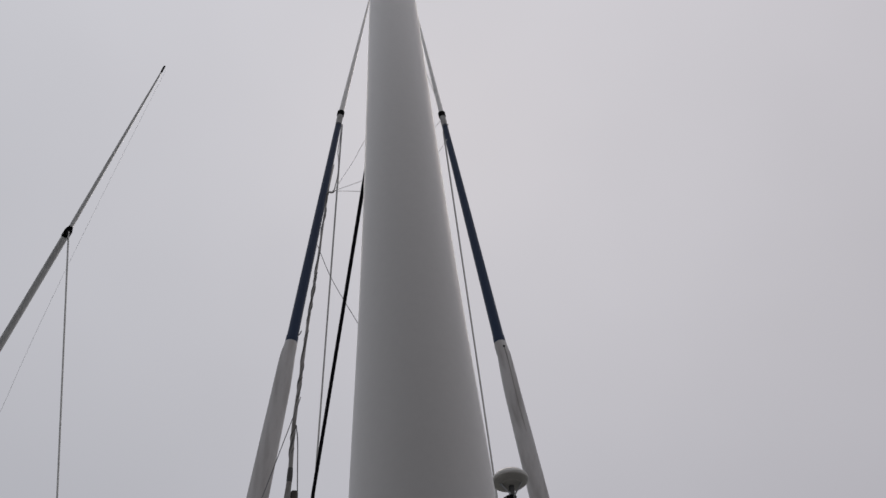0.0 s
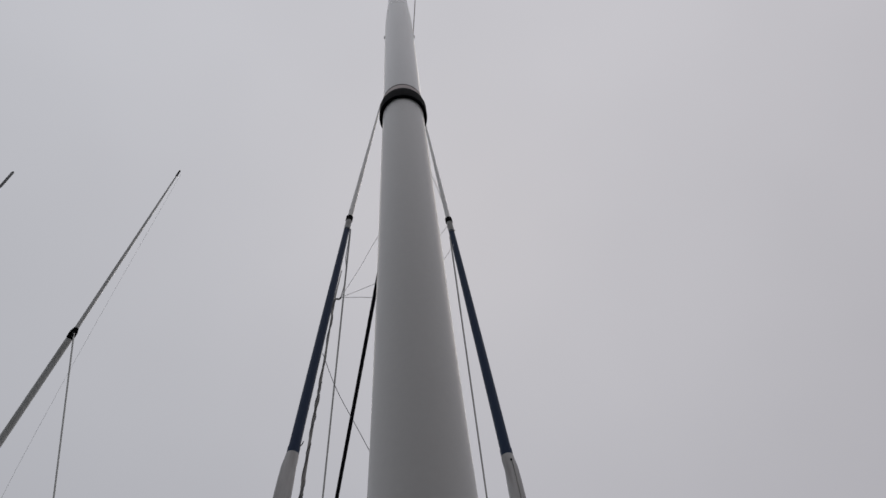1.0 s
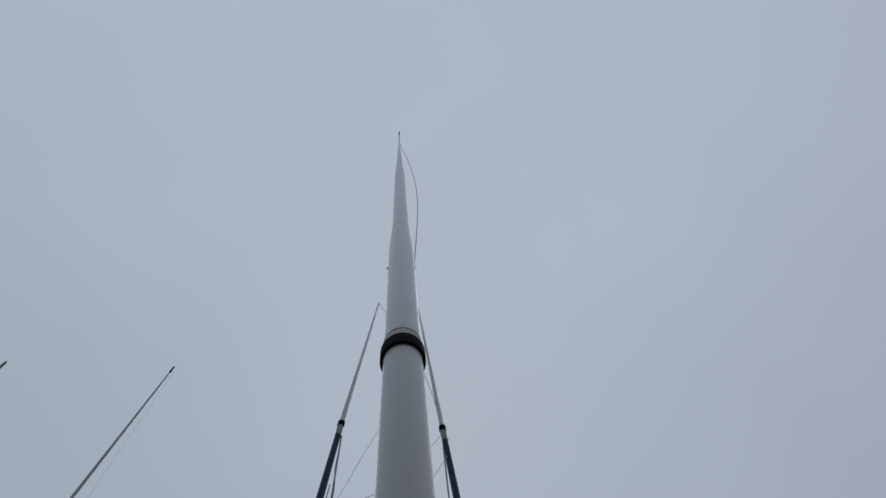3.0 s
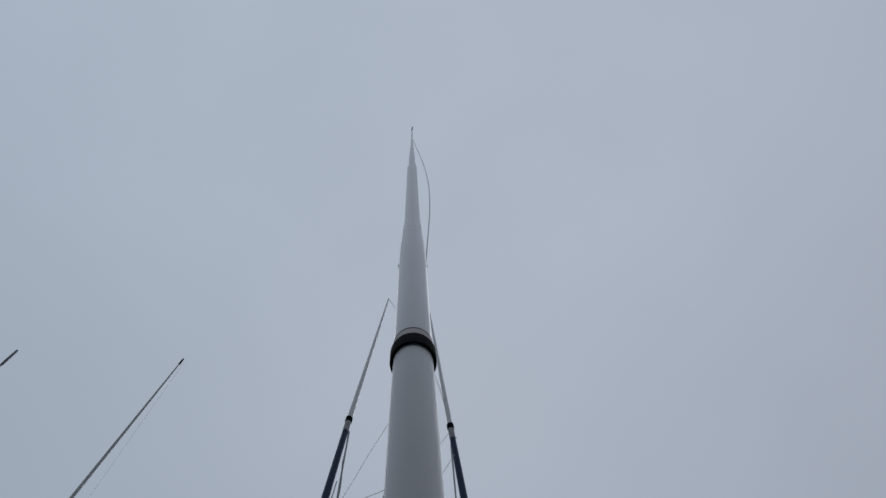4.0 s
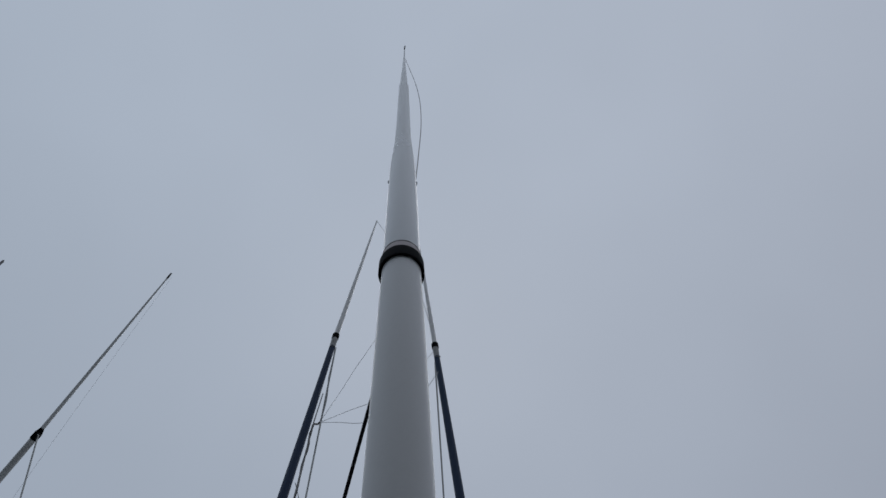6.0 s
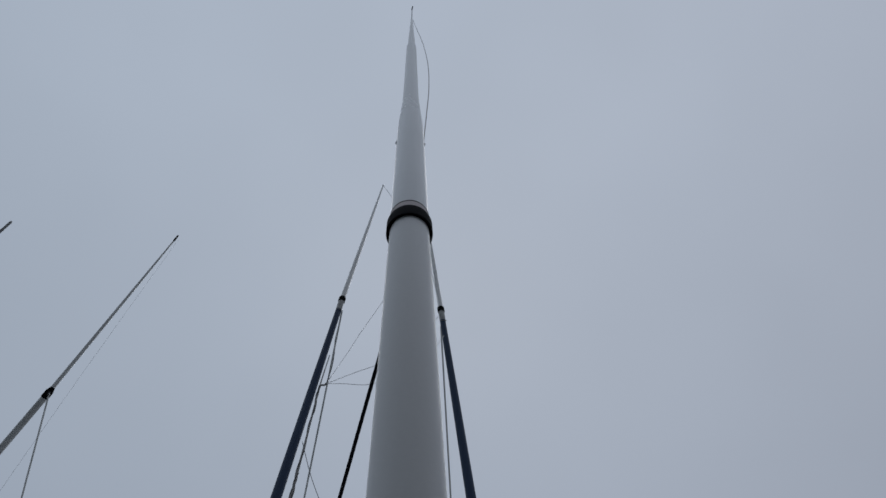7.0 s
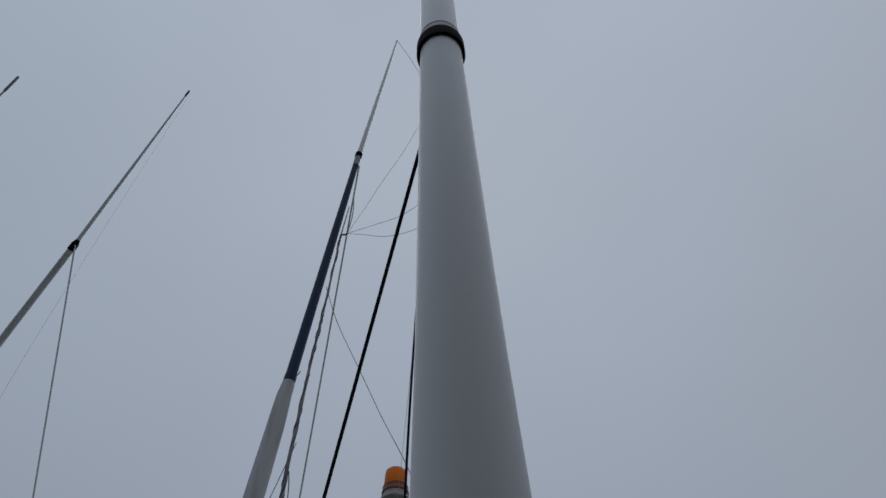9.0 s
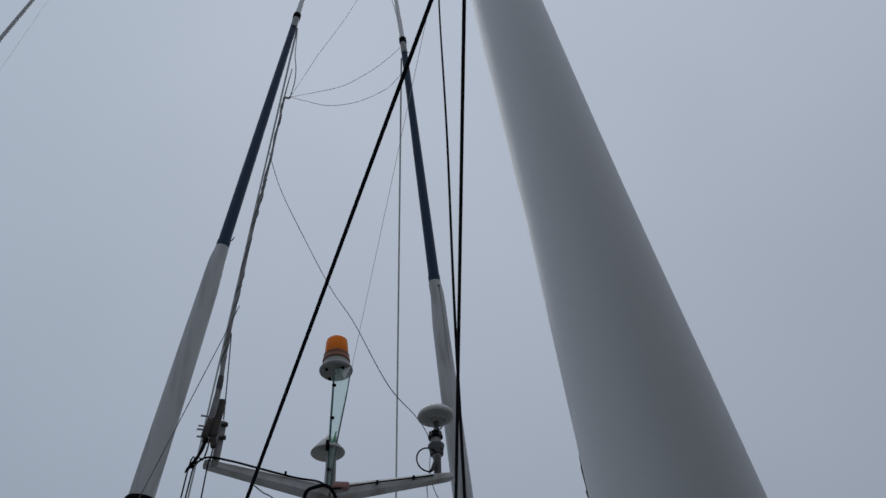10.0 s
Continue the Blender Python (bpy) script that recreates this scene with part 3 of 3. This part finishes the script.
part("side_wire", tube(spline([course[24] + Vector((0.015, -0.01, 0)), (-0.683, 2.53, 4.12), (-0.672, 2.57, 3.92), (-0.664, 2.62, 3.74)], 6), 0.0034, sides=6), WIRE, whip, "thin loose wire")

holder = thing("antenna_clamp", (-0.70, 2.63, 3.50), "rusty dark steel clamp with threaded bolts on the crosstree arm", "clamp")
part("pipe", tube(straight((-0.674, 2.645, 3.49), (-0.664, 2.635, 3.735), 3), [0.0185, 0.019, 0.0175], sides=16), STAINED, holder, "stained white stub pipe")
long_jaw = part("jaw", box((0.040, 0.034, 0.22), (-0.690, 2.580, 3.725), pose(0, 0, 0, 0, 5, 0), 0.013), RUST, holder)
short_jaw = part("jaw", box((0.036, 0.030, 0.12), (-0.728, 2.572, 3.665), pose(0, 0, 0, 0, 10, 0), 0.010), RUST, holder)
part("jaw", box((0.03, 0.03, 0.06), (-0.693, 2.588, 3.595), pose(0, 0, 0, 0, -12, 0), 0.008), RUST, holder)
for z, x in ((3.729, -0.735), (3.672, -0.737), (3.652, -0.742), (3.612, -0.736)):
    part("bolt", turned([(-0.02, 0.0052), (0.038, 0.0052)], (x, 2.575, z), 10, (-1, -0.1, 0.03)), STEEL, short_jaw, "threaded steel bolt")
for z in (3.636, 3.710):
    part("nut", turned([(-0.02, 0.008), (0, 0.012), (0.012, 0.012), (0.014, 0.008)], (-0.652, 2.615, z), 6, (1, -0.1, 0)), RUST, long_jaw)

for k, (x, y) in enumerate(((-0.79, 2.57), (-0.772, 2.58), (-0.705, 2.60))):
    ob = thing("hanging_cable", (x, y, 0), "black cable hanging from the antenna clamp to the deck", "cable", "hanging cables")
    part("cable", tube(spline([(-0.735 + 0.025 * k, 2.59, 3.62), (-0.752 + 0.03 * k, 2.58, 3.50), (x, y, 3.30), (x - 0.02, y, 1.5), (x - 0.01, y, 0.0)], 6), 0.0036, sides=8), BLACK, ob)
stub = thing("cable_end", (-0.8, 2.6, 3.44), "cut black cable end sticking out beside the antenna clamp", "cable")
part("cable", tube(spline([(-0.725, 2.59, 3.63), (-0.745, 2.585, 3.53), (-0.796, 2.58, 3.425)], 6), [0.009] * 6 + [0.008] * 6 + [0.003], sides=8), BLACK, stub)


# ---- ropes, stays and wires ----
def line(name, points, radius, material, label, category, **kw):
    ob = thing(name, points[0], label, category, {"black_rope": "black ropes", "halyard": "halyards", "slack_line": "slack lines"}.get(name, ""))
    part("strand", tube(points, radius, **kw), material, ob)
    return ob


COLLAR, low = Vector((-0.0022, 0.0660, 3.96)), Vector((-0.679, 2.5755, 2.50))
line("black_rope", straight(COLLAR, beyond(COLLAR, low, 0.0), 620), 0.0069, ROPE, "thick black rope from the white pole's collar down to the deck", "rope", sides=12, lobes=3, twist=180, depth=0.06)
top, low = Vector((0.006, 0.0660, 3.955)), Vector((0.4441, 2.688, 2.50))
line("black_rope", straight(top, beyond(top, low, 0.0), 560), 0.0064, ROPE, "black rope from the white pole's collar towards the dome", "rope", sides=12, lobes=3, twist=180, depth=0.06)
line("thin_rope", spline([(0.030, 0.40, 4.40), (-0.0158, 0.357, 3.90), (-0.0565, 0.349, 3.20), (-0.0795, 0.4286, 2.50), (-0.085, 0.56, 1.6), (-0.088, 0.70, 0.0)], 60), 0.0030, ROPE, "thin black rope hanging close behind the white pole", "rope", sides=9, lobes=3, twist=300, depth=0.06)
line("halyard", straight((-0.5731, 2.5147, 7.857), beyond((-0.5731, 2.5147, 7.857), (-1.2159, 6.2668, 4.0), 0.0), 2), 0.0085, HALYARD, "grey halyard from the outrigger pole's band", "line", sides=8)
line("halyard", straight((0.430, 2.62, 7.80), beyond((0.4517, 2.8743, 7.759), (0.7426, 5.5764, 4.0), 0.0), 2), 0.0085, HALYARD, "grey halyard from the outrigger pole's band", "line", sides=8)
line("cross_wire", spline([(-0.628, 2.231, 5.538), (-0.522, 2.314, 5.257), (-0.343, 2.346, 4.852), (-0.179, 2.277, 4.405), (-0.065, 2.11, 4.024), (0.103, 2.093, 3.636), (0.396, 2.582, 3.683), (0.709, 3.205, 3.465), (2.3, 3.6, 2.4), (4.4, 4.6, 0.0)], 8), 0.0022, WIRE, "thin slack wire from the whip antenna past the antenna dome", "wire", sides=6)
line("stay_wire", sag((-0.6577, 2.3703, 4.30), (-1.2406, 2.807, 2.50), 0.012) + [Vector((-1.45, 3.0, 0.0))], 0.0025, WIRE, "thin wire from the whip antenna down to the deck", "wire", sides=6)
line("slack_line", spline([KNOT, (-0.355, 2.43, 6.66), (-0.13, 2.45, 6.86), (0.11, 2.45, 7.18), (0.285, 2.46, 7.50), R_RING + Vector((-0.02, -0.03, -0.20))], 8), 0.0024, MONO, "thin slack line strung between the outrigger poles", "line", sides=6)
line("slack_line", spline([KNOT, (-0.42, 2.36, 6.40), (-0.235, 2.45, 6.525), (-0.01, 2.45, 6.645), (0.21, 2.45, 6.88), (0.315, 2.46, 7.08), R_RING + Vector((0.01, -0.01, -0.55))], 8), 0.0024, MONO, "thin slack line strung between the outrigger poles", "line", sides=6)
line("slack_line", spline([KNOT, (-0.43, 2.42, 6.98), (-0.355, 2.45, 7.33), (-0.22, 2.45, 7.79), (-0.11, 2.45, 8.19), (0.0, 2.45, 8.65), (0.082, 2.45, 9.07), (0.147, 2.45, 9.41), (0.24, 2.46, 10.2), R_TOP], 8), 0.0024, MONO, "thin line rising from the knot towards the rod tops", "line", sides=6)
line("slack_line", spline([KNOT, (-0.520, 2.20, 6.38), (-0.524, 2.22, 6.62), (-0.546, 2.27, 6.90), (-0.556, 2.36, 7.25), L_RING + Vector((0.02, -0.02, -0.3))], 8), 0.0040, WIRE, "thin line beside the blue pole", "line", sides=6)
line("slack_line", spline([L_TOP, (-0.18, 2.48, 11.2), (-0.06, 2.48, 10.74), (0.155, 2.48, 9.83), (0.33, 2.49, 8.9), R_RING], 8), 0.0036, MONO, "thin line hanging from one rod top to the other pole", "line", sides=6)
line("slack_line", sag((0.033, 0.061, 4.44), (-0.12, 2.68, 3.45), 0.005), 0.0009, MONO, "faint line from the white pole down to the mast", "line", sides=6)
line("thin_cable", spline([(-0.51, 2.7, 3.457), (-0.48, 2.69, 3.429), (-0.43, 2.68, 3.385), (-0.371, 2.68, 3.351), (-0.20, 2.67, 3.20), (-0.12, 2.66, 3.10)], 6), 0.0030, WIRE, "thin grey cable sagging below the crosstree arm to the mast", "cable", sides=6)
line("signal_halyard", straight((0.424, 2.8, 3.51), (0.454, 2.80, 0.0)), 0.0028, HALYARD, "thin pale cord hanging from the crosstree arm to the deck", "line", sides=6)
